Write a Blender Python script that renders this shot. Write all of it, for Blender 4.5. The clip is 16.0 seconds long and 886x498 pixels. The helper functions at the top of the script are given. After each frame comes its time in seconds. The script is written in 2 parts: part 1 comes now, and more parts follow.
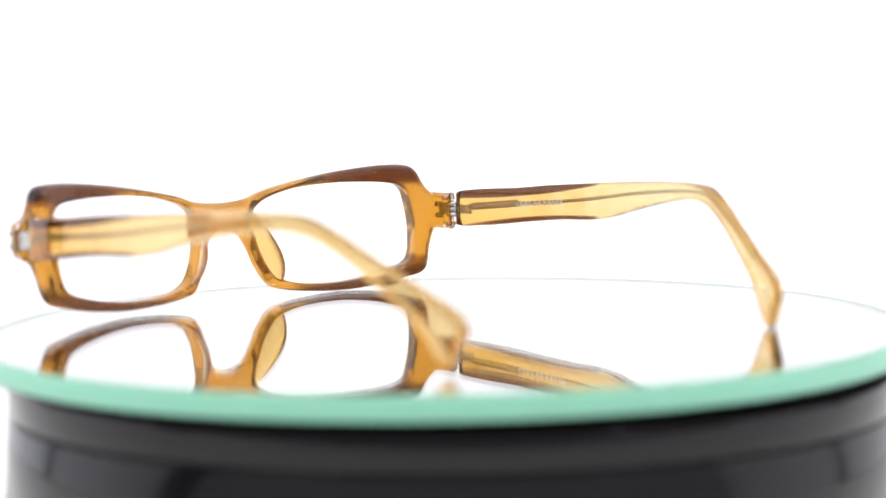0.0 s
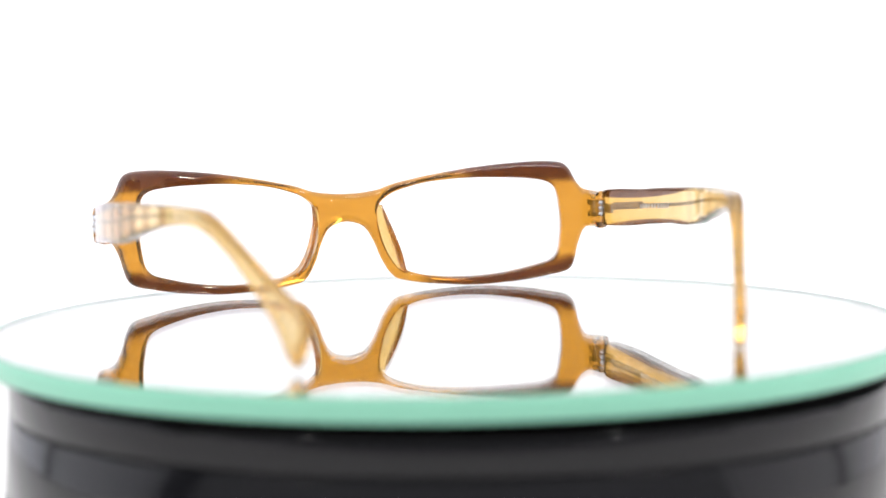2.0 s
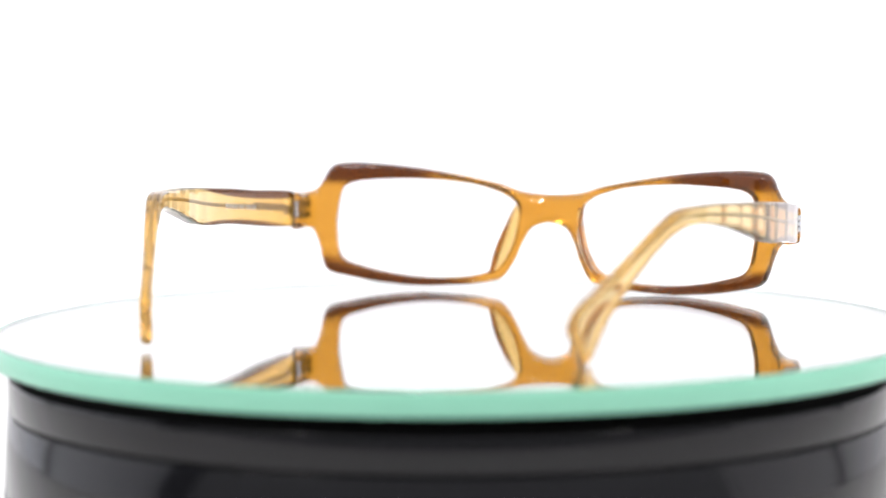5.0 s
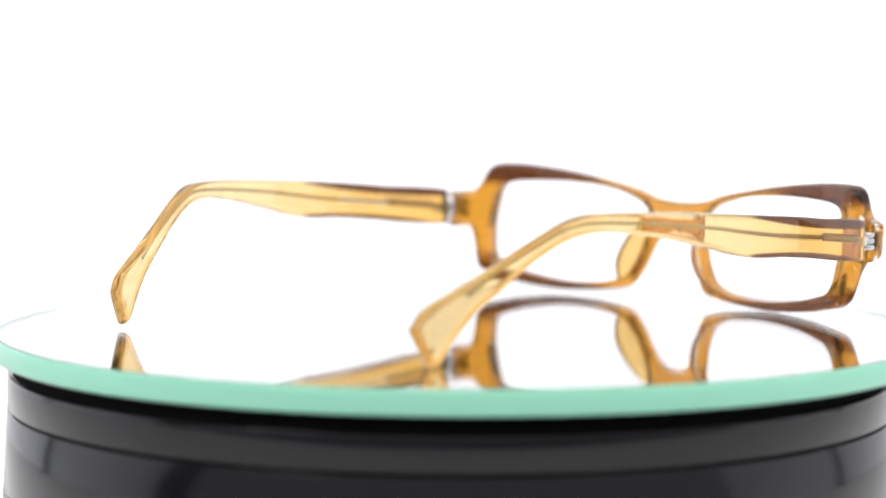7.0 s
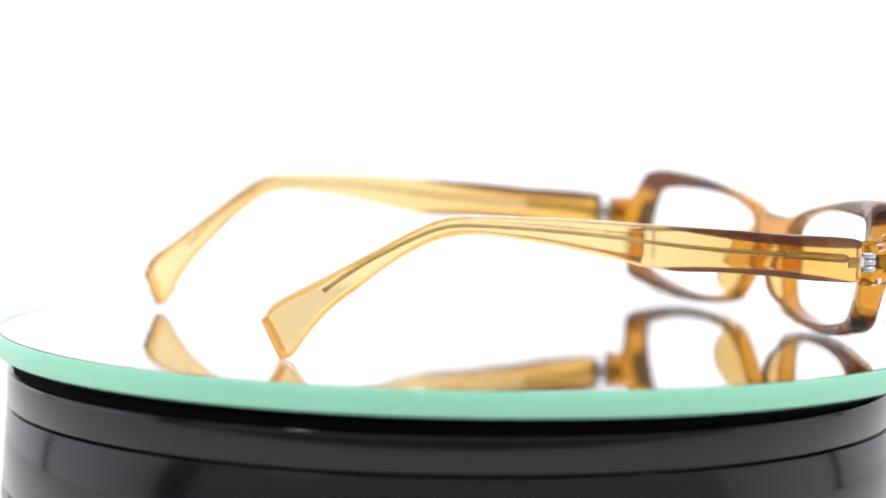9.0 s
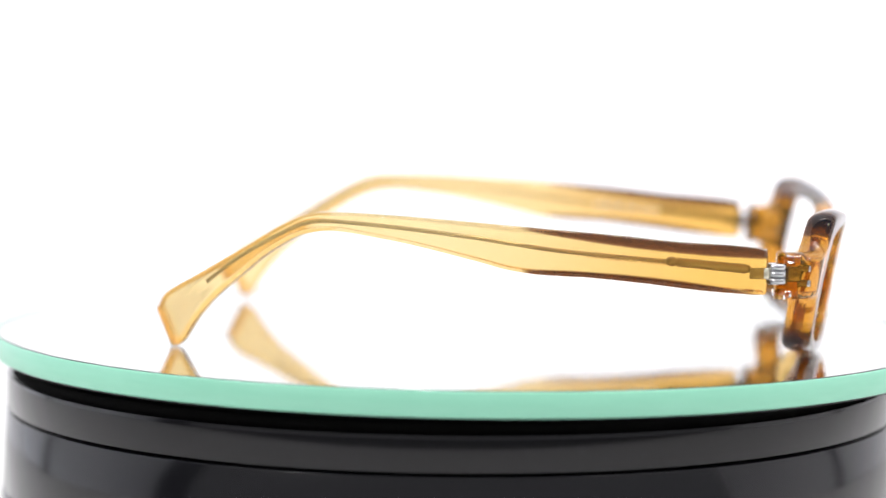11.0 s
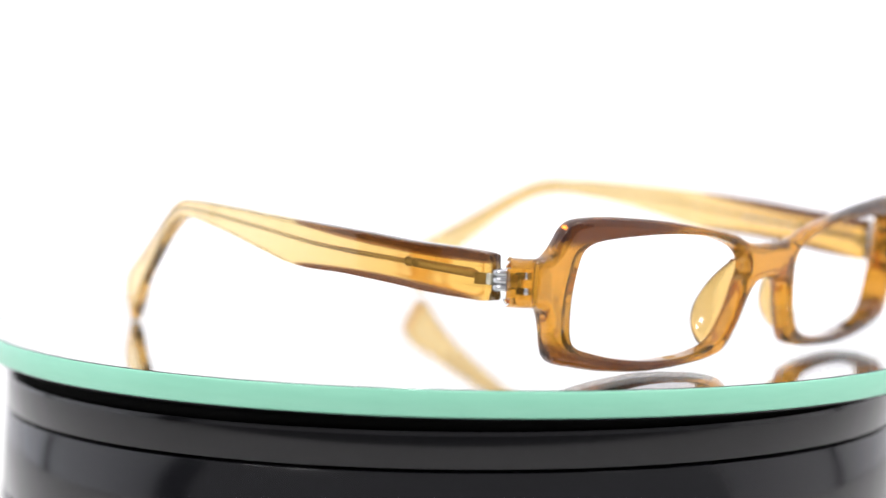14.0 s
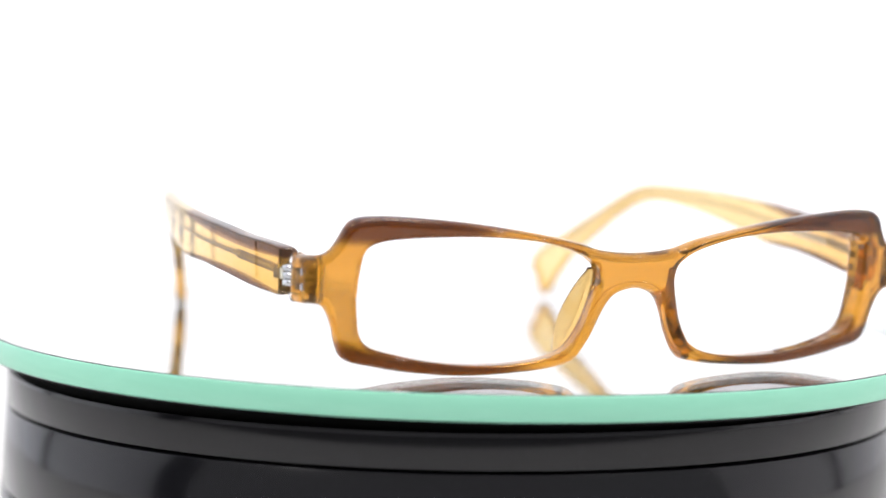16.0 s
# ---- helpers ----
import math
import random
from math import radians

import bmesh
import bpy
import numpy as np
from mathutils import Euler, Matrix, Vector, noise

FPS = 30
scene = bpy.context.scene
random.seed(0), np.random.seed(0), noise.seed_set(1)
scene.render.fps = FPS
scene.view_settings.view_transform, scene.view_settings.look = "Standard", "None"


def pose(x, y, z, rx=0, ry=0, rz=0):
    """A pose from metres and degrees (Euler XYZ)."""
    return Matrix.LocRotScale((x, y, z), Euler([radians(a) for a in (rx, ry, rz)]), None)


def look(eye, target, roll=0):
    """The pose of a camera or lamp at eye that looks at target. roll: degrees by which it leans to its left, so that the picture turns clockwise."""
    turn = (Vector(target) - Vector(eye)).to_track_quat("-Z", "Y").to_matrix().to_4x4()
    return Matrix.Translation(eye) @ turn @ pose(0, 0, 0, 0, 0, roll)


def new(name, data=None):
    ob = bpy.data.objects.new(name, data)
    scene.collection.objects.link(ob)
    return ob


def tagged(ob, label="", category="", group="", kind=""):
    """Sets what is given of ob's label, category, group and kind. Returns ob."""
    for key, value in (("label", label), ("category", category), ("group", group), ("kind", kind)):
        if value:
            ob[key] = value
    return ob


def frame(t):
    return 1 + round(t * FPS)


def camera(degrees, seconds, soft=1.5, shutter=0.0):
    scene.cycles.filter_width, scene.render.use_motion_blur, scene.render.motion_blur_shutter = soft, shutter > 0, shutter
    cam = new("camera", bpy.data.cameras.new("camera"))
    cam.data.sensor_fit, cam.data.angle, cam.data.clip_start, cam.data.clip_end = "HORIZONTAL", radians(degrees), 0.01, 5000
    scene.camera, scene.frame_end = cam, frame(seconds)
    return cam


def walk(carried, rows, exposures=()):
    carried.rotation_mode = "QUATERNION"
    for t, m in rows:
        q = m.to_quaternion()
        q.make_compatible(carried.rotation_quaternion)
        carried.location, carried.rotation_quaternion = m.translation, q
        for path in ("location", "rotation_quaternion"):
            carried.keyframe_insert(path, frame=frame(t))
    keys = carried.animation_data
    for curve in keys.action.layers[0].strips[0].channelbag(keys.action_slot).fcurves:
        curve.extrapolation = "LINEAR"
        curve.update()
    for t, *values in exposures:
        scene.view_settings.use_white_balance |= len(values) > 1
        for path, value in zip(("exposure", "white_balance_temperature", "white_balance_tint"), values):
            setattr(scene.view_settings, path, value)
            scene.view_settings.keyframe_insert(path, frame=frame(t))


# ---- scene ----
# ---- the camera and its path ----
LENS = 2 * math.degrees(math.atan(784 / 4508))
cam = camera(LENS, 16.0, soft=1.5)
EYE = Vector((0.0, -0.56228, 0.07141))
AIM = Vector((math.sin(radians(-0.188)) * math.cos(radians(5.314)), math.cos(radians(-0.188)) * math.cos(radians(5.314)), -math.sin(radians(5.314))))
STAND = look(EYE, EYE + AIM, 0.355)
cam.data.dof.use_dof = True
cam.data.dof.aperture_fstop = 8.5
walk(cam, [(0.0, STAND), (16.0, STAND)], exposures=[(0.0, 0.0), (16.0, 0.0)])

# the turntable's slow turn, with the small wobble of its bearing
KNOTS = (0, 2, 4, 6.5, 9, 11.5, 13.75, 16)
LAG = (0.29, 0.09, -0.15, 0.34, 0.80, 2.00, 2.45, 2.80)
NOD = (-0.26, 0.45, 0.42, 0.42, 0.52, 0.29, -0.36, -0.50)
AXIS_X = 0.0002
SWAY = (-0.35, -0.15, -0.13, 0.12, 0.61, -0.18, -0.30, 0.23)


def platform(t):
    turn = 12.2336 * (t - 4.59455) + float(np.interp(t, KNOTS, LAG))
    return pose(AXIS_X, 0, 0, float(np.interp(t, KNOTS, NOD)), float(np.interp(t, KNOTS, SWAY)), 0) @ pose(0, 0, 0, 0, 0, -turn)


TIMES = [0.5 * i for i in range(33)]

# ---- world and lights ----
world = bpy.data.worlds.new("room")
scene.world = world
world.use_nodes = True
world.node_tree.nodes["Background"].inputs[0].default_value = (0.97, 0.96, 1.0, 1)
world.node_tree.nodes["Background"].inputs[1].default_value = 0.52


def area(name, eye, target, w, h, power, colour=(1, 1, 1)):
    data = bpy.data.lights.new(name, "AREA")
    data.shape, data.size, data.size_y, data.energy, data.color = "RECTANGLE", w, h, power, colour
    ob = new(name, data)
    ob.matrix_world = look(eye, target)
    return ob


for name, x, y, z, power in (("studio_lamp_left", -0.34, -0.42, 0.40, 0.6), ("studio_lamp_left", -0.42, -0.30, 0.44, 0.6),
                             ("studio_lamp_right", 0.36, -0.38, 0.42, 0.6), ("studio_lamp_right", 0.44, -0.26, 0.46, 0.6)):
    area(name, (x, y, z), (0, 0, 0), 0.025, 0.025, power, (1, 0.98, 0.95))
area("studio_lamp_top", (0.05, -0.1, 0.62), (0, 0, 0), 0.32, 0.05, 1.3)


# ---- materials ----
def material(name):
    m = bpy.data.materials.new(name)
    m.use_nodes = True
    nt = m.node_tree
    return m, nt, nt.nodes["Principled BSDF"]


def node(nt, kind, **values):
    n = nt.nodes.new(kind)
    for key, value in values.items():
        n.inputs[key].default_value = value
    return n


def math_node(nt, op, a, b=None):
    n = nt.nodes.new("ShaderNodeMath")
    n.operation = op
    for i, v in enumerate((a, b)):
        if v is None:
            continue
        if isinstance(v, (int, float)):
            n.inputs[i].default_value = v
        else:
            nt.links.new(v, n.inputs[i])
    return n.outputs[0]


def ramp01(nt, value, lo, hi):
    n = nt.nodes.new("ShaderNodeMapRange")
    n.interpolation_type = "SMOOTHSTEP"
    nt.links.new(value, n.inputs["Value"])
    n.inputs["From Min"].default_value, n.inputs["From Max"].default_value = lo, hi
    return n.outputs["Result"]


def mix(nt, fac, a, b):
    n = nt.nodes.new("ShaderNodeMix")
    n.data_type = "RGBA"
    if isinstance(fac, (int, float)):
        n.inputs["Factor"].default_value = fac
    else:
        nt.links.new(fac, n.inputs["Factor"])
    for name, v in (("A", a), ("B", b)):
        sock = [s for s in n.inputs if s.name == name and s.type == "RGBA"][0]
        if isinstance(v, tuple):
            sock.default_value = (*v, 1)
        else:
            nt.links.new(v, sock)
    return [s for s in n.outputs if s.type == "RGBA"][0]


def object_mm(nt):
    """Object-space x, y, z in millimetres."""
    tc = nt.nodes.new("ShaderNodeTexCoord")
    sep = nt.nodes.new("ShaderNodeSeparateXYZ")
    nt.links.new(tc.outputs["Object"], sep.inputs[0])
    return tc.outputs["Object"], [math_node(nt, "MULTIPLY", sep.outputs[i], 1000.0) for i in range(3)]


def bump(nt, bsdf, coord, scale, strength, distance=0.0002, detail=3.0):
    n = node(nt, "ShaderNodeTexNoise", Scale=scale, Detail=detail)
    nt.links.new(coord, n.inputs["Vector"])
    b = node(nt, "ShaderNodeBump", Strength=strength, Distance=distance)
    nt.links.new(n.outputs["Fac"], b.inputs["Height"])
    nt.links.new(b.outputs["Normal"], bsdf.inputs["Normal"])


def polished(bsdf, ior=1.49, rough=0.025, transmission=0.95):
    bsdf.inputs["IOR"].default_value = ior
    bsdf.inputs["Roughness"].default_value = rough
    bsdf.inputs["Transmission Weight"].default_value = transmission


BROWN = (0.112, 0.026, 0.001)
HONEY = (0.84, 0.50, 0.12)
PALE = (0.90, 0.695, 0.36)


def mat_front():
    m, nt, bsdf = material("laminated_acetate_front")
    co, (x, y, z) = object_mm(nt)
    streak = node(nt, "ShaderNodeTexNoise", Scale=1.0, Detail=3.0)
    mp = node(nt, "ShaderNodeMapping", Scale=(40, 40, 500))
    nt.links.new(co, mp.inputs[0])
    nt.links.new(mp.outputs[0], streak.inputs["Vector"])
    wob = math_node(nt, "MULTIPLY", math_node(nt, "SUBTRACT", streak.outputs["Fac"], 0.5), 0.9)
    zz = math_node(nt, "ADD", z, wob)
    lift = math_node(nt, "MULTIPLY", math_node(nt, "SUBTRACT", 1.0, ramp01(nt, math_node(nt, "ABSOLUTE", x), 16.0, 46.0)), 3.4)
    top = ramp01(nt, math_node(nt, "SUBTRACT", zz, lift), 24.7, 26.8)
    edge = math_node(nt, "ADD", math_node(nt, "ADD", 0.8, math_node(nt, "MULTIPLY", ramp01(nt, math_node(nt, "ABSOLUTE", x), 9.0, 28.0), 1.3)), math_node(nt, "MULTIPLY", math_node(nt, "POWER", math_node(nt, "DIVIDE", math_node(nt, "ABSOLUTE", x), 57.0), 4.0), 5.0))
    low = ramp01(nt, math_node(nt, "SUBTRACT", edge, zz), -0.9, 1.1)
    both = math_node(nt, "MAXIMUM", top, low)
    amber = mix(nt, ramp01(nt, streak.outputs["Fac"], 0.3, 0.7), (0.60, 0.265, 0.028), (0.67, 0.31, 0.036))
    nt.links.new(mix(nt, both, amber, BROWN), bsdf.inputs["Base Color"])
    polished(bsdf)
    bump(nt, bsdf, co, 160.0, 0.04)
    return m


def mat_temple():
    m, nt, bsdf = material("laminated_acetate_temple")
    co, (x, y, z) = object_mm(nt)
    u = math_node(nt, "SUBTRACT", math_node(nt, "MULTIPLY", y, -1.0), 16.8)
    u2 = math_node(nt, "MULTIPLY", u, u)
    ztop = math_node(nt, "ADD", 22.1, math_node(nt, "ADD", math_node(nt, "MULTIPLY", u, 0.03), math_node(nt, "MULTIPLY", u2, 0.0016)))
    zlow = math_node(nt, "ADD", 14.9, math_node(nt, "ADD", math_node(nt, "MULTIPLY", u, 0.2), math_node(nt, "MULTIPLY", u2, -0.0022)))
    near = math_node(nt, "SUBTRACT", 1.0, ramp01(nt, u, 46.0, 49.0))
    top = ramp01(nt, math_node(nt, "SUBTRACT", z, ztop), -0.2, 0.25)
    low = math_node(nt, "MULTIPLY", near, ramp01(nt, math_node(nt, "SUBTRACT", zlow, z), -0.2, 0.25))
    top = math_node(nt, "MULTIPLY", near, top)
    along = ramp01(nt, u, 5.0, 70.0)
    cloud = node(nt, "ShaderNodeTexNoise", Scale=60.0, Detail=2.0)
    nt.links.new(co, cloud.inputs["Vector"])
    plain = mix(nt, along, HONEY, PALE)
    plain = mix(nt, math_node(nt, "MULTIPLY", cloud.outputs["Fac"], 0.14), plain, (0.78, 0.46, 0.13))
    nt.links.new(mix(nt, math_node(nt, "MAXIMUM", top, low), plain, (0.13, 0.042, 0.010)), bsdf.inputs["Base Color"])
    polished(bsdf, rough=0.04, transmission=0.95)
    bump(nt, bsdf, co, 160.0, 0.04)
    return m


def mat_plain_acetate(name, colour, rough):
    m, nt, bsdf = material(name)
    co, _ = object_mm(nt)
    n = node(nt, "ShaderNodeTexNoise", Scale=90.0, Detail=2.0)
    nt.links.new(co, n.inputs["Vector"])
    nt.links.new(mix(nt, n.outputs["Fac"], colour, tuple(c * 0.92 for c in colour)), bsdf.inputs["Base Color"])
    polished(bsdf, rough=rough)
    bump(nt, bsdf, co, 300.0, 0.06)
    return m


def mat_metal(name, colour, rough, metallic=1.0):
    m, nt, bsdf = material(name)
    co, _ = object_mm(nt)
    n = node(nt, "ShaderNodeTexNoise", Scale=900.0, Detail=2.0)
    nt.links.new(co, n.inputs["Vector"])
    nt.links.new(mix(nt, n.outputs["Fac"], colour, tuple(c * 0.75 for c in colour)), bsdf.inputs["Base Color"])
    bsdf.inputs["Metallic"].default_value = metallic
    bsdf.inputs["Roughness"].default_value = rough
    return m


def mat_print():
    m, nt, bsdf = material("white_print")
    bsdf.inputs["Base Color"].default_value = (0.95, 0.93, 0.87, 1)
    bsdf.inputs["Roughness"].default_value = 0.4
    bsdf.inputs["Transmission Weight"].default_value = 0.7
    return m


def mat_clear_glass():
    m, nt, bsdf = material("mirror_glass")
    bsdf.inputs["Base Color"].default_value = (0.97, 0.99, 0.98, 1)
    polished(bsdf, ior=1.52, rough=0.0, transmission=1.0)
    return m


def mat_silver():
    m, nt, bsdf = material("silvering")
    bsdf.inputs["Base Color"].default_value = (0.88, 0.875, 0.86, 1)
    bsdf.inputs["Metallic"].default_value = 1.0
    bsdf.inputs["Roughness"].default_value = 0.0
    return m


def mat_green_edge():
    m, nt, bsdf = material("ground_green_glass_edge")
    co, _ = object_mm(nt)
    n = node(nt, "ShaderNodeTexNoise", Scale=1.0, Detail=3.0)
    mp = node(nt, "ShaderNodeMapping", Scale=(120, 120, 900))
    nt.links.new(co, mp.inputs[0])
    nt.links.new(mp.outputs[0], n.inputs["Vector"])
    nt.links.new(mix(nt, n.outputs["Fac"], (0.29, 0.70, 0.51), (0.34, 0.76, 0.57)), bsdf.inputs["Base Color"])
    bsdf.inputs["Roughness"].default_value = 0.32
    bump(nt, bsdf, co, 900.0, 0.08)
    return m


def mat_black_plastic():
    m, nt, bsdf = material("glossy_black_plastic")
    co, _ = object_mm(nt)
    n = node(nt, "ShaderNodeTexNoise", Scale=25.0, Detail=4.0)
    nt.links.new(co, n.inputs["Vector"])
    bsdf.inputs["Base Color"].default_value = (0.007, 0.007, 0.009, 1)
    bsdf.inputs["Specular IOR Level"].default_value = 0.37
    mr = nt.nodes.new("ShaderNodeMapRange")
    nt.links.new(n.outputs["Fac"], mr.inputs["Value"])
    mr.inputs["To Min"].default_value, mr.inputs["To Max"].default_value = 0.08, 0.2
    nt.links.new(mr.outputs["Result"], bsdf.inputs["Roughness"])
    bump(nt, bsdf, co, 12.0, 0.03, 0.001)
    return m


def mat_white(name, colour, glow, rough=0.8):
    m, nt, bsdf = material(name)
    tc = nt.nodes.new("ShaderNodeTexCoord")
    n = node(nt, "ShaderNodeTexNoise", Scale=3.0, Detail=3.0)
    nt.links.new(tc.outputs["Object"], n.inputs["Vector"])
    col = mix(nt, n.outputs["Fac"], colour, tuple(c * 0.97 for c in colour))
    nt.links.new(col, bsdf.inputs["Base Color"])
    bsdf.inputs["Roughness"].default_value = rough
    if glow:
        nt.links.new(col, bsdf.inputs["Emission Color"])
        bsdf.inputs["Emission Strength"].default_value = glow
    return m


FRONT, TEMPLE = mat_front(), mat_temple()
PAD = mat_plain_acetate("pale_acetate", (0.86, 0.58, 0.21), 0.12)
# deeper amber painted in for light's longer path through narrow edges and tips
LONG_PATH_EDGE = mat_plain_acetate("acetate_edge_long_path", (0.84, 0.48, 0.11), 0.05)
LONG_PATH_TIP = mat_plain_acetate("acetate_tip_long_path", (0.76, 0.41, 0.10), 0.05)
STEEL = mat_metal("hinge_steel", (0.72, 0.73, 0.75), 0.25)
WIRE = mat_metal("core_wire", (0.95, 0.90, 0.72), 0.25, 0.55)
PRINT, GLASS, SILVER, EDGE, BLACK = mat_print(), mat_clear_glass(), mat_silver(), mat_green_edge(), mat_black_plastic()
# emission added to fabric and sheet in place of lamps behind them
FABRIC = mat_white("tent_fabric_added_glow", (0.93, 0.925, 0.945), 0.42)
# left and right copies of the fabric differ in how much they glow
LEFT_GLOW_FABRIC = mat_white("tent_fabric_left_glow", (0.90, 0.92, 0.97), 0.42)
WEAK_GLOW_FABRIC = mat_white("tent_fabric_weak_glow", (0.93, 0.925, 0.945), 0.22)
SHEET = mat_white("white_backdrop_added_glow", (0.95, 0.945, 0.96), 0.33)
MATT_BLACK = mat_white("matt_black_cloth", (0.012, 0.012, 0.014), 0.0, 0.9)
# near-black without gloss, standing in for the shade under the mirror
SHADE_BLACK = mat_white("shade_band_black", (0.004, 0.004, 0.004), 0.0, 1.0)
SHADE_BLACK.node_tree.nodes["Principled BSDF"].inputs["Specular IOR Level"].default_value = 0.1
DARK_TABLE = mat_white("dark_table_top", (0.05, 0.047, 0.045), 0.0, 0.5)
TABLE = mat_white("white_table_sheet", (0.86, 0.85, 0.83), 0.0, 0.5)


# ---- mesh helpers ----
def mesh_object(name, bm, mat, parent=None, label="", smooth=True, recalc=True):
    me = bpy.data.meshes.new(name)
    if recalc:
        bmesh.ops.recalc_face_normals(bm, faces=bm.faces)
    bm.to_mesh(me)
    bm.free()
    me.materials.append(mat)
    if smooth:
        me.shade_smooth()
    ob = new(name, me)
    if parent:
        ob.parent = parent
    if label:
        tagged(ob, label=label)
    return ob


part = mesh_object


def lathe(profile, steps=192):
    """A closed profile of (radius, z) turned round the z axis."""
    bm = bmesh.new()
    rings = []
    for r, z in profile:
        if r < 1e-9:
            rings.append([bm.verts.new((0, 0, z))])
        else:
            rings.append([bm.verts.new((r * math.cos(2 * math.pi * i / steps), r * math.sin(2 * math.pi * i / steps), z)) for i in range(steps)])
    for a, b in zip(rings, rings[1:]):
        for i in range(steps):
            j = (i + 1) % steps
            if len(a) == 1 and len(b) > 1:
                bm.faces.new((a[0], b[i], b[j]))
            elif len(b) == 1 and len(a) > 1:
                bm.faces.new((a[i], a[j], b[0]))
            elif len(a) > 1:
                bm.faces.new((a[i], a[j], b[j], b[i]))
    return bm


def rounded_box(lo, hi, bevel):
    bm = bmesh.new()
    bmesh.ops.create_cube(bm, size=1.0)
    for v in bm.verts:
        v.co = Vector([lo[i] + (v.co[i] + 0.5) * (hi[i] - lo[i]) for i in range(3)])
    if bevel:
        bmesh.ops.bevel(bm, geom=list(bm.edges), offset=bevel, segments=2, profile=0.5, affect="EDGES")
    return bm


def tube(points, radii, sides=12):
    """A round rod along points, closed at both ends."""
    bm = bmesh.new()
    rings = []
    pts = [Vector(p) for p in points]
    for i, p in enumerate(pts):
        d = (pts[min(i + 1, len(pts) - 1)] - pts[max(i - 1, 0)]).normalized()
        side = d.cross(Vector((1, 0, 0)) if abs(d.x) < 0.9 else Vector((0, 0, 1))).normalized()
        up = d.cross(side)
        rings.append([bm.verts.new(p + radii[i] * (math.cos(a) * side + math.sin(a) * up)) for a in [2 * math.pi * k / sides for k in range(sides)]])
    for a, b in zip(rings, rings[1:]):
        for i in range(sides):
            j = (i + 1) % sides
            bm.faces.new((a[i], a[j], b[j], b[i]))
    bm.faces.new(rings[0])
    bm.faces.new(rings[-1])
    return bm


def spline(points, step, closed=True):
    """Catmull-Rom curve through 2D points, resampled at an even step."""
    n = len(points)
    dense = []
    count = n if closed else n - 1
    for i in range(count):
        p = [np.array(points[(i + k) % n] if closed else points[min(max(i + k, 0), n - 1)], float) for k in (-1, 0, 1, 2)]
        for k in range(24):
            t = k / 24
            dense.append(0.5 * (2 * p[1] + (p[2] - p[0]) * t + (2 * p[0] - 5 * p[1] + 4 * p[2] - p[3]) * t * t + (3 * p[1] - p[0] - 3 * p[2] + p[3]) * t ** 3))
    dense.append(np.array(points[0] if closed else points[-1], float))
    dense = np.array(dense)
    run = np.concatenate([[0], np.cumsum(np.hypot(*np.diff(dense, axis=0).T))])
    m = max(8, int(run[-1] / step))
    s = np.linspace(0, run[-1], m, endpoint=not closed)
    return np.stack([np.interp(s, run, dense[:, 0]), np.interp(s, run, dense[:, 1])], 1)


def inward(loop, d):
    """The closed loop moved by d to its inside (outside if d < 0)."""
    t = np.roll(loop, -1, 0) - np.roll(loop, 1, 0)
    t /= np.maximum(np.hypot(t[:, 0], t[:, 1]), 1e-9)[:, None]
    nrm = np.stack([-t[:, 1], t[:, 0]], 1)
    area2 = np.sum(loop[:, 0] * np.roll(loop[:, 1], -1) - np.roll(loop[:, 0], -1) * loop[:, 1])
    return loop + nrm * d * (1 if area2 > 0 else -1)


def plate(outline, holes, half, bevel, hole_bevel, warp, segments=4, cuts=(), deep=1.0):
    """A flat plate cut to an outline with holes, its edges rounded, sliced at the cuts, then shaped by warp(a, b, w) -> metres."""
    from mathutils.geometry import tessellate_polygon
    bm = bmesh.new()
    turn = [k * math.pi / 2 / segments for k in range(segments + 1)]

    def room(loop, others, b, share):
        """How much of the bevel fits on the rim at each point of the loop."""
        gap = np.min([np.min(np.hypot(loop[:, None, 0] - q[None, :, 0], loop[:, None, 1] - q[None, :, 1]), axis=1) for q in others], axis=0)
        fit = np.minimum(1.0, share * gap / b)
        for _ in range(4):
            fit = (np.roll(fit, 1) + 2 * fit + np.roll(fit, -1)) / 4
        return fit[:, None]

    def rings(loop, b, sign, fit):
        prof = [(b * (1 - math.sin(a)), -half + b * (1 - math.cos(a))) for a in turn]
        prof += [(b * (1 - math.cos(a)), half - b * deep * (1 - math.sin(a))) for a in turn]
        made = []
        for d, w in prof:
            q = inward(loop, d * sign * fit)
            made.append([bm.verts.new((a, w, c)) for a, c in q])
        for r, s in zip(made, made[1:]):
            for i in range(len(r)):
                j = (i + 1) % len(r)
                bm.faces.new((r[i], r[j], s[j], s[i]))
        return made[0], made[-1], inward(loop, b * sign * fit)

    sets = [rings(outline, bevel, 1, room(outline, holes, bevel, 0.52))]
    sets += [rings(h, hole_bevel, -1, room(h, [outline], hole_bevel, 0.36)) for h in holes]
    tris = tessellate_polygon([[Vector((p[0], p[1], 0)) for p in s[2]] for s in sets])
    for k in (0, 1):
        flat = [v for s in sets for v in s[k]]
        for tri in tris:
            try:
                bm.faces.new([flat[i] for i in tri])
            except ValueError:
                pass
    bmesh.ops.recalc_face_normals(bm, faces=bm.faces)
    for c in cuts:
        bmesh.ops.bisect_plane(bm, geom=list(bm.verts) + list(bm.edges) + list(bm.faces), dist=1e-5, plane_co=(c, 0, 0), plane_no=(1, 0, 0))
    for v in bm.verts:
        v.co = warp(v.co.x, v.co.z, v.co.y)
    return bm


def soften(ob):
    mod = ob.modifiers.new("normals", "WEIGHTED_NORMAL")
    mod.weight = 100
    mod.keep_sharp = True


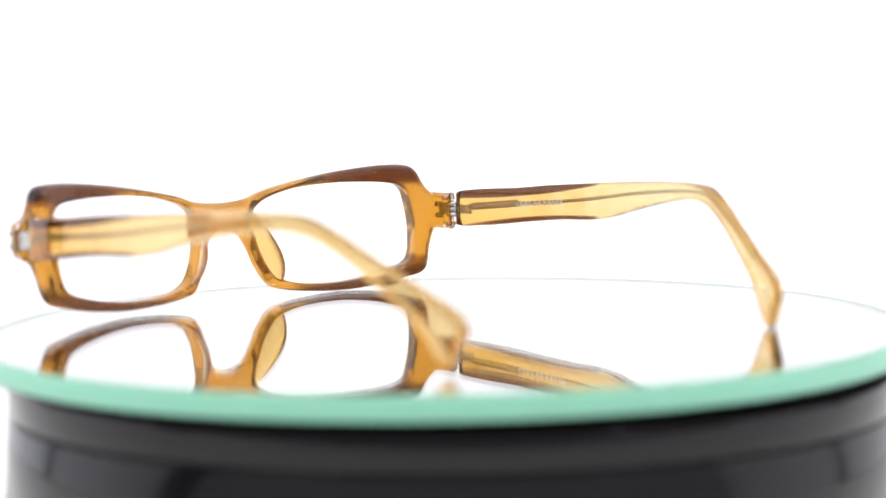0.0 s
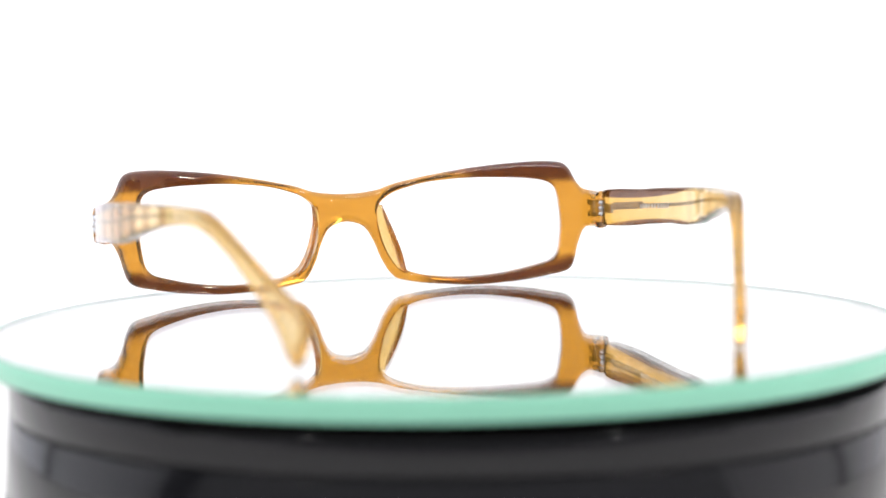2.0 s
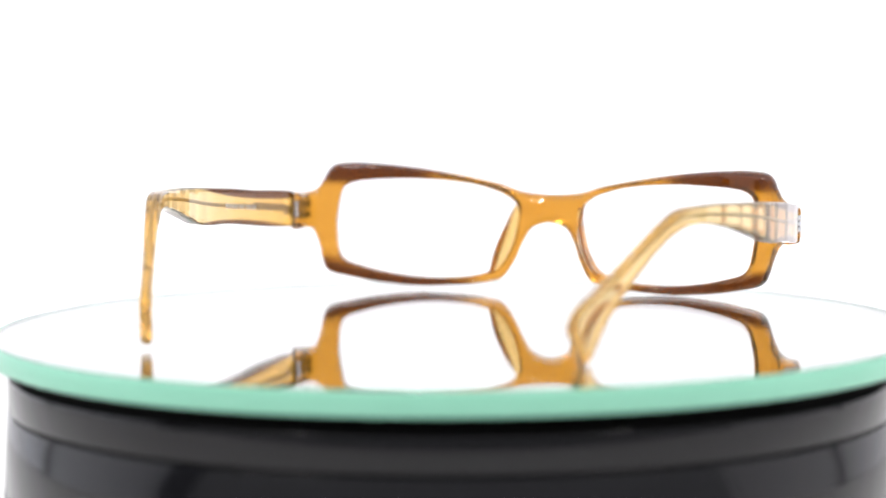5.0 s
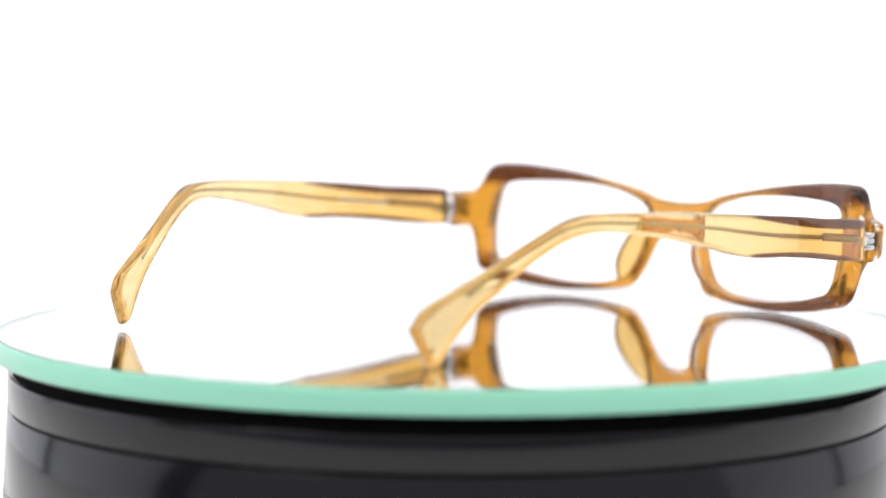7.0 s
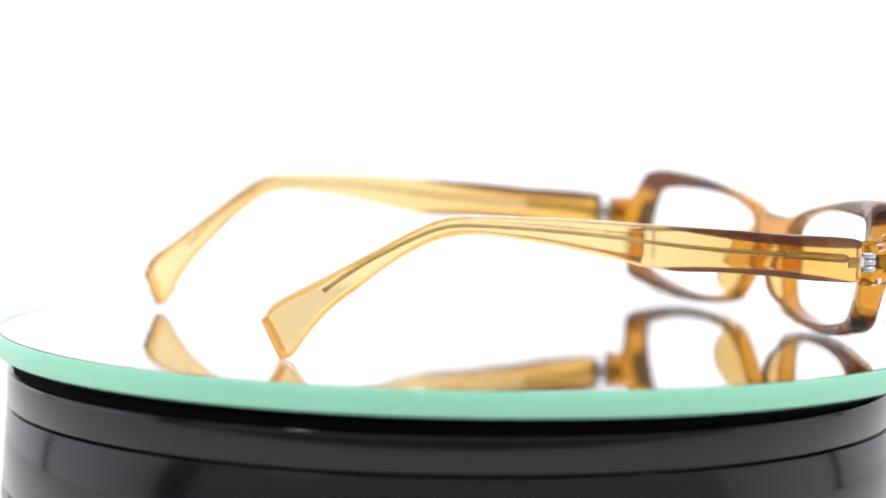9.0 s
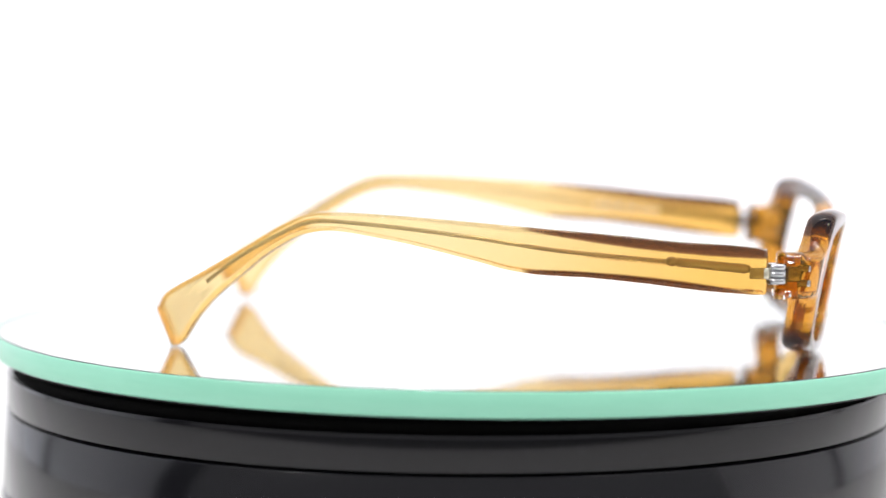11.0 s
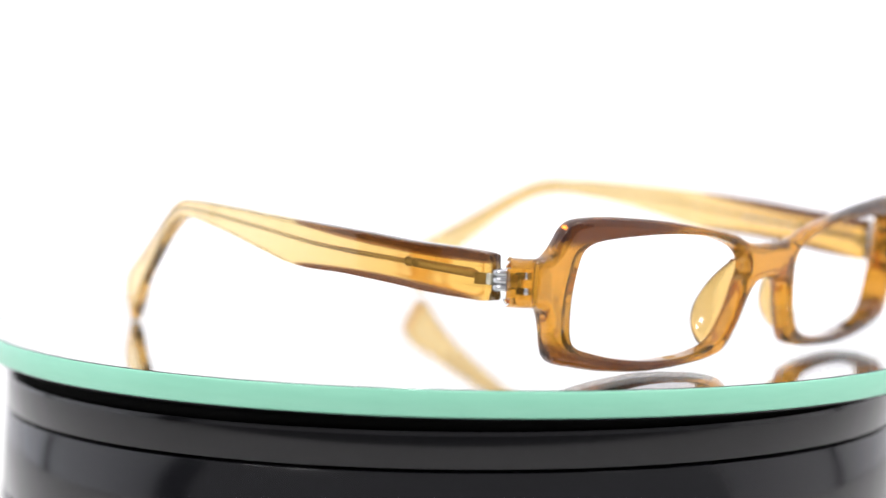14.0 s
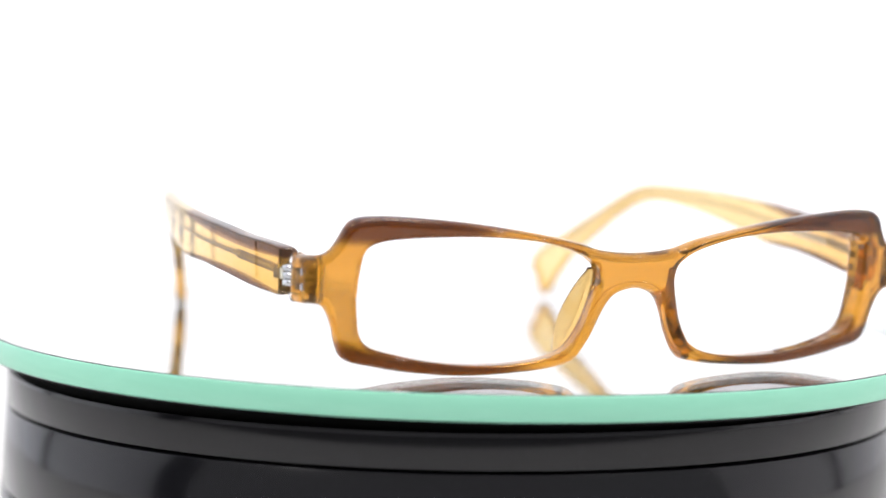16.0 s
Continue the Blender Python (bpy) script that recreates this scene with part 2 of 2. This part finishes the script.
# ---- the table, its backdrop and the unseen light tent ----
def slab(name, lo, hi, mat, label, category):
    ob = mesh_object(name, rounded_box(lo, hi, 0), mat, smooth=False)
    return tagged(ob, label, category, kind="structure")


TABLE_Z = -0.062
slab("floor", (-1.2, -0.31, TABLE_Z - 0.004), (1.2, 0.42, TABLE_Z), TABLE, "white sheet on the table under the turntable", "table sheet")
slab("floor_front", (-1.2, -1.5, TABLE_Z - 0.04), (1.2, 0.424, TABLE_Z - 0.005), DARK_TABLE, "dark table top under the white sheet", "table top")


def sweep():
    """The backdrop: rises from the table in a wide bend."""
    prof = [(0.424, TABLE_Z), (0.5, TABLE_Z)]
    prof += [(0.5 + 0.25 * math.sin(a), TABLE_Z + 0.25 - 0.25 * math.cos(a)) for a in [math.pi / 2 * k / 12 for k in range(1, 13)]]
    prof += [(0.75, 0.9)]
    bm = bmesh.new()
    rows = []
    for off in (0.0, 0.004):
        for x in (-1.2, 1.2):
            rows.append([bm.verts.new((x, y + off, z - off)) for y, z in prof])
    for a, b in ((0, 1), (2, 3), (0, 2), (1, 3)):
        for i in range(len(prof) - 1):
            bm.faces.new((rows[a][i], rows[a][i + 1], rows[b][i + 1], rows[b][i]))
    for i in (0, -1):
        bm.faces.new((rows[0][i], rows[1][i], rows[3][i], rows[2][i]))
    return tagged(mesh_object("backdrop", bm, SHEET), "plain white backdrop sheet with added glow, curving up", "backdrop", kind="structure")


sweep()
# out of view: glowing sides and top that brighten the set
slab("wall_left", (-0.75, -0.3, TABLE_Z), (-0.745, 0.745, 0.9), LEFT_GLOW_FABRIC, "unseen white light tent fabric side with added glow", "tent wall")
slab("wall_right", (0.745, -0.3, TABLE_Z), (0.75, 0.745, 0.9), WEAK_GLOW_FABRIC, "unseen white light tent fabric side with weak added glow", "tent wall")
slab("ceiling", (-0.75, -0.3, 0.905), (0.75, 0.75, 0.91), FABRIC, "unseen white light tent fabric top with added glow", "tent ceiling")


# unseen poles, added only for dark columns mirrored in the drum
def reflection_pole(x, y):
    thing = new("reflection_pole")
    part("rod", lathe([(0, 0), (0.016, 0), (0.017, 0.002), (0.017, 0.945), (0, 0.95)], 24), MATT_BLACK, thing)
    part("foot", lathe([(0, 0), (0.032, 0), (0.034, 0.003), (0.030, 0.010), (0, 0.011)], 24), MATT_BLACK, thing)
    thing.location = (x, y, TABLE_Z)
    return tagged(thing, "slim black unseen pole on white table, added to darken the drum's reflection", "pole", "poles of the light tent")


reflection_pole(-0.68, 0.30)
reflection_pole(0.70, 0.20)


# unseen upright panel, added to give the drum its dark mirrored band
def reflection_panel(x, y, turn):
    thing = new("reflection_panel")
    part("cloth", rounded_box((-0.075, -0.002, 0.03), (0.075, 0.002, 0.42), 0.001), MATT_BLACK, thing)
    part("foot", rounded_box((-0.05, -0.04, 0.0), (0.05, 0.04, 0.03), 0.004), MATT_BLACK, thing)
    thing.matrix_world = Matrix.Translation((x, y, TABLE_Z)) @ pose(0, 0, 0, 0, 0, turn)
    return tagged(thing, "unseen black cloth panel on white table, added to darken the drum's reflection", "light flag")


reflection_panel(-0.635, -0.28, 66)


# ---- turntable: drum and round mirror ----
UP = Vector((-0.0146, 0.0115, 1.0)).normalized()
TILT = UP.to_track_quat("Z", "Y").to_matrix().to_4x4()
HALF_TILT = Vector((-0.0080, 0.0060, 1.0)).normalized().to_track_quat("Z", "Y").to_matrix().to_4x4()
MIRROR_AT = Matrix.Translation((0.00112, 0.0030, 0.00178)) @ TILT
DRUM_AT = Matrix.Translation((0.0, 0.0, 0.0015)) @ HALF_TILT
R = 0.1031
THICK = 0.0050


def round_mirror():
    thing = new("round_mirror")
    part("glass_plate", lathe([(0, 0), (R - 0.0007, 0), (R - 0.0004, -0.0003), (R - 0.0004, -THICK + 0.0001), (0, -THICK + 0.0001)]), GLASS, thing, "clear float glass plate", smooth=False)
    part("silver_backing", lathe([(0, -THICK + 0.0004), (R - 0.0012, -THICK + 0.0004), (R - 0.0012, -THICK + 0.0003), (0, -THICK + 0.0003)]), SILVER, thing, "silvered mirror backing", smooth=False)
    part("ground_edge", lathe([(R - 0.00035, -0.0002), (R - 0.0002, -0.0001), (R, -0.0004), (R, -THICK + 0.0003), (R - 0.0003, -THICK), (R - 0.0010, -THICK - 0.0003), (R - 0.00035, -0.0002)]), EDGE, thing, "matt ground edge of mint green glass")
    part("painted_back", lathe([(0, -THICK - 0.0001), (R - 0.0012, -THICK - 0.0001), (R - 0.0012, -THICK - 0.0006), (0, -THICK - 0.0006)]), BLACK, thing, "dark painted back", smooth=False)
    return tagged(thing, "round mirror plate with mint green glass edge on a black drum", "mirror", kind="")


def turntable():
    thing = new("turntable")
    top = -THICK - 0.0010
    # shade below the overhanging mirror, built as a black ring
    part("shade_band", lathe([(0, top), (0.0958, top), (0.0962, top - 0.0004), (0.0963, top - 0.0026), (0, top - 0.0026)]), SHADE_BLACK, thing, "matt black band added for the shade under the mirror")
    c = top - 0.0022
    part("collar", lathe([(0.0900, c), (0.0973, c), (0.09735, c - 0.00005), (0.0974, c - 0.0002), (0.09745, c - 0.0010), (0.09745, top - 0.0092), (0.0974, top - 0.0093), (0.0900, top - 0.0093), (0.0900, c)]), BLACK, thing, "glossy black upper collar")
    g = top - 0.0093
    part("drum", lathe([(0, g), (0.0955, g), (0.0955, g - 0.0007), (0.0975, g - 0.0007), (0.0976, g - 0.0008), (0.0985, g - 0.0175), (0.0983, g - 0.0179), (0, g - 0.0179)]), BLACK, thing, "glossy black plastic drum wall")
    b = g - 0.0179
    part("foot_ring", lathe([(0, b), (0.0968, b), (0.0968, b - 0.0005), (0.0986, b - 0.0005), (0.0987, b - 0.0006), (0.0989, TABLE_Z - top - THICK + 0.0030), (0, TABLE_Z - top - THICK + 0.0030)]), BLACK, thing, "glossy black foot ring")
    return tagged(thing, "glossy black plastic motor turntable with grooved drum on white table", "turntable")


# ---- the eyeglasses, in millimetres, x to the wearer's right, y forward, z up from the mirror ----
MM = 0.001
TALL = 1.015
HALF_OUTLINE = [(7.5, 23.8), (13.2, 25.5), (20.4, 27.0), (27.5, 28.2), (34.6, 29.2), (41.7, 29.9), (48.8, 30.4), (54.1, 30.4), (57.0, 29.9), (58.6, 28.4),
                (59.8, 26.0), (61.1, 24.1), (62.8, 23.2), (66.0, 23.0), (68.3, 23.0), (68.7, 22.6), (68.7, 14.3), (68.3, 13.9), (66.0, 13.9), (62.4, 13.9),
                (60.8, 12.4), (59.5, 9.5), (58.7, 6.6), (57.6, 4.2), (55.6, 2.9), (51.8, 2.1), (44.8, 0.9), (33.5, 0.0), (22.0, 0.5), (15.0, 1.4),
                (11.4, 2.7), (8.7, 6.8), (7.0, 11.0), (5.2, 14.2), (3.3, 15.6)]
LENS_LOOP = [(55.0, 21.3), (55.4, 15.7), (55.0, 11.5), (54.2, 7.9), (52.4, 5.9), (48.9, 4.7), (41.9, 3.1), (33.4, 2.1), (24.9, 2.1), (17.8, 3.0), (13.5, 4.8),
             (11.5, 7.2), (9.8, 10.6), (8.3, 16.0), (8.0, 18.8), (8.8, 21.0), (11.3, 22.9), (14.7, 24.2), (20.4, 25.6), (27.5, 26.4), (34.7, 26.7), (41.7, 26.6),
             (47.4, 26.3), (51.6, 25.7), (54.2, 24.2)]


def front_line():
    """Plan of the front along its length: gentle curve, then the bend back to the hinge."""
    rows, x, y = [], 0.0, 0.0
    ds = 0.1
    for i in range(940):
        s = i * ds
        k = min(max((s - 61.2) / 4.6, 0.0), 1.0)
        k = k * k * (3 - 2 * k)
        ang = -math.atan(0.0043 * min(s, 60.0)) * (1 - k) + radians(-84) * k
        rows.append((s, x, y, ang))
        x += ds * math.cos(ang)
        y += ds * math.sin(ang)
    return np.array(rows)


PLAN = front_line()


def front_warp(s, z, w):
    a = abs(s)
    if a > 66.0 and w < 0.6:
        a += 0.70 * (0.6 - w) * (a - 66.0) / 2.7
    x, y, ang = (float(np.interp(a, PLAN[:, 0], PLAN[:, k])) for k in (1, 2, 3))
    fade = 1 - 0.75 * min(max((a - 60) / 6, 0), 1)
    if w < 0:
        w *= 1 + 0.5 * min(max((a - 46) / 10, 0), 1) * min(max((64 - a) / 3, 0), 1)
    w += 0.2
    x, y = x - w * math.sin(ang), y + w * math.cos(ang) + 0.19 * fade * (z - 22.8)
    return Vector((math.copysign(x, s) if a > 1e-6 else 0.0, y, z * TALL)) * MM


FRONT_CUTS = [sg * c for sg in (-1, 1) for c in [2.0 * i for i in range(1, 30)] + [60 + 0.5 * i for i in range(20)]] + [0.0]


def front_mesh():
    left = [(-x, z) for x, z in HALF_OUTLINE]
    loop = [(0.0, 23.2)] + HALF_OUTLINE + [(0.0, 16.3)] + left[::-1]
    outline = spline(loop, 0.8)
    hole = inward(spline(LENS_LOOP, 0.8), 0.15)
    return plate(outline, [hole, hole * np.array([-1, 1])], 2.3, 1.8, 0.9, front_warp, segments=6, cuts=FRONT_CUTS, deep=1.3)


TEMPLE_TOP = [(17.4, 23.7), (24.5, 24.4), (35.1, 25.0), (45.9, 26.0), (56.9, 26.8), (68.5, 27.6), (80.3, 28.3), (92.0, 28.8), (101.0, 28.9), (107.3, 28.4),
              (113.0, 26.0), (121.8, 20.8), (131.6, 15.0), (137.0, 11.9), (139.1, 10.2), (140.1, 8.2)]
TEMPLE_LOW = [(17.4, 14.7), (29.6, 15.6), (40.3, 16.8), (51.3, 17.8), (57.0, 18.0), (62.5, 18.3), (68.0, 19.1), (74.2, 20.6), (86.4, 23.2), (95.0, 24.5), (100.5, 25.1),
              (105.0, 25.0), (110.0, 23.6), (116.2, 19.9), (122.2, 15.0), (127.8, 10.2), (131.6, 5.7), (134.2, 1.7), (135.4, 0.35), (136.3, 0.1)]


def temple_x(u):
    return float(np.interp(u, [17, 27, 36, 48, 60, 68, 76, 84, 92, 100, 109, 118, 128, 142], [64.5, 66.1, 67.1, 68.1, 68.4, 68.1, 67.2, 65.8, 64.1, 61.7, 58.6, 55.0, 50.8, 45.0]))


def temple_warp(side):
    def warp(u, z, w):
        u -= 0.35 * max(0.6 - w, 0.0) * max(0.0, 1.0 - (u - 17.0) / 6.0)
        lean = (temple_x(u + 3) - temple_x(u - 3)) / 6
        n = math.sqrt(1 + lean * lean)
        return Vector((side * (temple_x(u) + w / n), -u + w * lean / n, z * TALL)) * MM
    return warp


def temple_mesh(side):
    """The temple lofted from sections between its top and its low edge."""
    warp = temple_warp(side)
    count = 130
    top, low = spline(TEMPLE_TOP, 0.25, closed=False), spline(TEMPLE_LOW, 0.25, closed=False)
    pick = lambda c, k: np.array([np.interp(k, np.linspace(0, 1, len(c)), c[:, j]) for j in (0, 1)])
    bm = bmesh.new()
    rings = []
    for i in range(count + 4):
        k = min(i / count, 1.0)
        cap = max(i - count, 0)
        head = (0.25, 0.08, 0.0)[min(i, 2)]
        hi, lo = pick(top, k), pick(low, k)
        run = hi - lo
        out = np.array([run[1], -run[0]]) / np.hypot(*run)
        push = (0, 0.45, 0.75, 0.9, 0.9)[cap]
        trim = (0, 0.12, 0.4, 0.75, 0.75)[cap]
        hi, lo = hi + out * push, lo + out * push
        slim = min(max((k - 0.62) / 0.3, 0.0), 1.0)
        half = 1.75 - 0.5 * slim * slim * (3 - 2 * slim) - head - trim
        long = np.hypot(*run)
        up = run / long
        bev = min(0.55 + 0.5 * slim, half * 0.8)
        ring = []
        for sw, sz in ((1, 1), (1, -1), (-1, -1), (-1, 1)):
            base = hi if sz > 0 else lo
            arc = [(math.sin(a), math.cos(a)) for a in (0.0, 0.52, 1.05, 1.57)]
            if sw * sz < 0:
                arc = arc[::-1]
            for a, c in arc:
                w = sw * (half - bev + bev * a)
                z = -sz * (bev - bev * c + head + 0.5 * trim)
                p = base + up * z
                ring.append((p[0], p[1], w))
            # points along the broad faces
            if sz * sw > 0:
                for f in (0.25, 0.5, 0.75):
                    other = lo if sz > 0 else hi
                    p = base + (other - base) * f
                    ring.append((p[0], p[1], sw * half))
        rings.append([bm.verts.new(warp(*p)) for p in ring])
    n = len(rings[0])
    for row, (a, b) in enumerate(zip(rings, rings[1:])):
        for i in range(n):
            j = (i + 1) % n
            face = bm.faces.new((a[i], a[j], b[j], b[i]))
            # tip end and narrow faces take the amber of light passing edge-on
            if row > 0.985 * count:
                face.material_index = 2
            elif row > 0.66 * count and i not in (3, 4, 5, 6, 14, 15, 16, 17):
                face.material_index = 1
    bm.faces.new(rings[0])
    bm.faces.new(rings[-1]).material_index = 2
    return bm


CORE = [(36.0, 21.1), (46.0, 21.9), (57.0, 22.8), (66.0, 23.9), (74.4, 25.0), (88.0, 26.3), (100.0, 27.0), (106.0, 26.9), (110.5, 25.6), (117.0, 22.2), (123.2, 18.4), (129.5, 13.6)]


def eyeglasses():
    thing = new("eyeglasses")
    front = part("frame_front", front_mesh(), FRONT, thing, recalc=False, label="glossy amber acetate front with brown top and bottom edges")
    soften(front)
    for side in (1, -1):
        # moulded nose pads
        pts = spline([(7.3, 20.4), (6.9, 16.5), (7.2, 13.0), (8.4, 9.4), (10.4, 6.0), (13.0, 3.6)], 0.5, closed=False)
        bm = bmesh.new()
        rings = []
        for i, (x, z) in enumerate(pts):
            k = i / (len(pts) - 1)
            reach = 0.5 + 6.0 * math.sin(math.pi * min(max(k, 0.02), 0.98)) ** 0.8
            y0 = -0.00215 * x * x + 0.19 * (z - 22.8) - 1.2
            ring = []
            for a in range(14):
                t = 2 * math.pi * a / 14
                back = 0.5 * (1 - math.cos(t))
                ring.append(bm.verts.new(Vector((side * (x + 0.95 + 0.95 * math.sin(t) * (1 - 0.35 * back) + back * reach * 0.42), y0 - back * reach, (z - 0.05 * back * reach) * TALL)) * MM))
            rings.append(ring)
        for a, b in zip(rings, rings[1:]):
            for i in range(14):
                j = (i + 1) % 14
                bm.faces.new((a[i], a[j], b[j], b[i]))
        bm.faces.new(rings[0])
        bm.faces.new(rings[-1])
        part("nose_pad", bm, PAD, front, "pale honey moulded nose pad")
        # temple with its wire
        temple = part("temple", temple_mesh(side), TEMPLE, thing, "translucent honey acetate temple with brown edges and flared tip")
        temple.data.materials.append(LONG_PATH_EDGE)
        temple.data.materials.append(LONG_PATH_TIP)
        wire_pts = spline(CORE, 1.5, closed=False)
        wrp = temple_warp(side)
        part("core_wire", tube([wrp(u, z, 0) for u, z in wire_pts], [0.00042] * len(wire_pts)), WIRE, temple, "thin metal core wire inside the acetate")
        middle = wrp(33.0, 20.9, 0)
        sleeve = part("core_sleeve", tube([wrp(u, 19.8 + (u - 21) * 0.09, 0) - middle for u in (20.5, 21.5, 26, 32, 34.6, 34.8, 35.2, 36.2, 36.7)], [0.0006, 0.00095, 0.0009, 0.0009, 0.0009, 0.0006, 0.00095, 0.00095, 0.0005]), WIRE, temple, "metal hinge sleeve inside the acetate")
        sleeve.location = middle
        if side > 0:
            cam.data.dof.focus_object = sleeve
        bm = rounded_box((-0.0004, -0.0205, 0.0182), (0.0004, -0.0166, 0.0204), 0.0002)
        bmesh.ops.translate(bm, verts=bm.verts, vec=(side * 0.0658, 0, 0))
        part("hinge_leaf", bm, WIRE, temple, "steel hinge leaf")
        # hinge between endpiece and temple
        hinge = part("hinge", rounded_box((side * 0.0636, -0.0172, 0.0177), (side * 0.0654, -0.0105, 0.0207), 0.0003), STEEL, thing, "small steel barrel hinge")
        for k in range(3):
            z = 0.0172 + k * 0.00140
            part("knuckle", tube([(side * 0.0645, -0.0150, z), (side * 0.0645, -0.0150, z + 0.0002), (side * 0.0645, -0.0150, z + 0.0010), (side * 0.0645, -0.0150, z + 0.0012)], [0.0018, 0.0021, 0.0021, 0.0018], 16), STEEL, hinge)
        for z in (0.0168, 0.0197):
            part("prong", rounded_box((side * 0.0636, -0.0112, z), (side * 0.0653, -0.0086, z + 0.0013), 0.0002), STEEL, hinge)
        # unreadable white print on the inner face
        run = 36.4
        for length in (1.1, 0.9, 1.2, 0.8, 0.0, 1.1, 1.0, 0.0, 1.2, 0.9, 1.1, 1.0, 0.9):
            if length:
                bm = bmesh.new()
                low = 20.3 + (run - 36) * 0.08
                base = [wrp(u, z, w) for w in (-1.80, -1.76) for u, z in ((run, low), (run + length, low + 0.05), (run + length, low + 1.15), (run, low + 1.1))]
                vs = [bm.verts.new(p) for p in base]
                for f in ((0, 1, 2, 3), (7, 6, 5, 4), (0, 4, 5, 1), (1, 5, 6, 2), (2, 6, 7, 3), (3, 7, 4, 0)):
                    bm.faces.new([vs[i] for i in f])
                part("printed_bar", bm, PRINT, temple, "small white printed bar", smooth=False)
            run += length * 1.05 + 0.34
    return tagged(thing, "amber and brown acetate eyeglasses frame without lenses, standing on mirror", "eyeglasses")


YAW = pose(0, 0, 0, 0, 0, -13.83)
AHEAD = (YAW @ Vector((0, 1, 0)) - UP * UP.dot(YAW @ Vector((0, 1, 0)))).normalized()
ACROSS = AHEAD.cross(UP)
GLASSES_AT = Matrix.Translation(Vector((0.01795, 0.08085, 0.00160)) + 0.0002 * ACROSS) @ Matrix((ACROSS, AHEAD, UP)).transposed().to_4x4() @ pose(0, 0, 0, 0, 0.6, 0)

MIRROR, DRUM, GLASSES = round_mirror(), turntable(), eyeglasses()


def motions():
    walk(DRUM, [(t, platform(t) @ DRUM_AT) for t in TIMES])
    walk(MIRROR, [(t, platform(t) @ MIRROR_AT) for t in TIMES])
    walk(GLASSES, [(t, platform(t) @ GLASSES_AT) for t in TIMES])


motions()
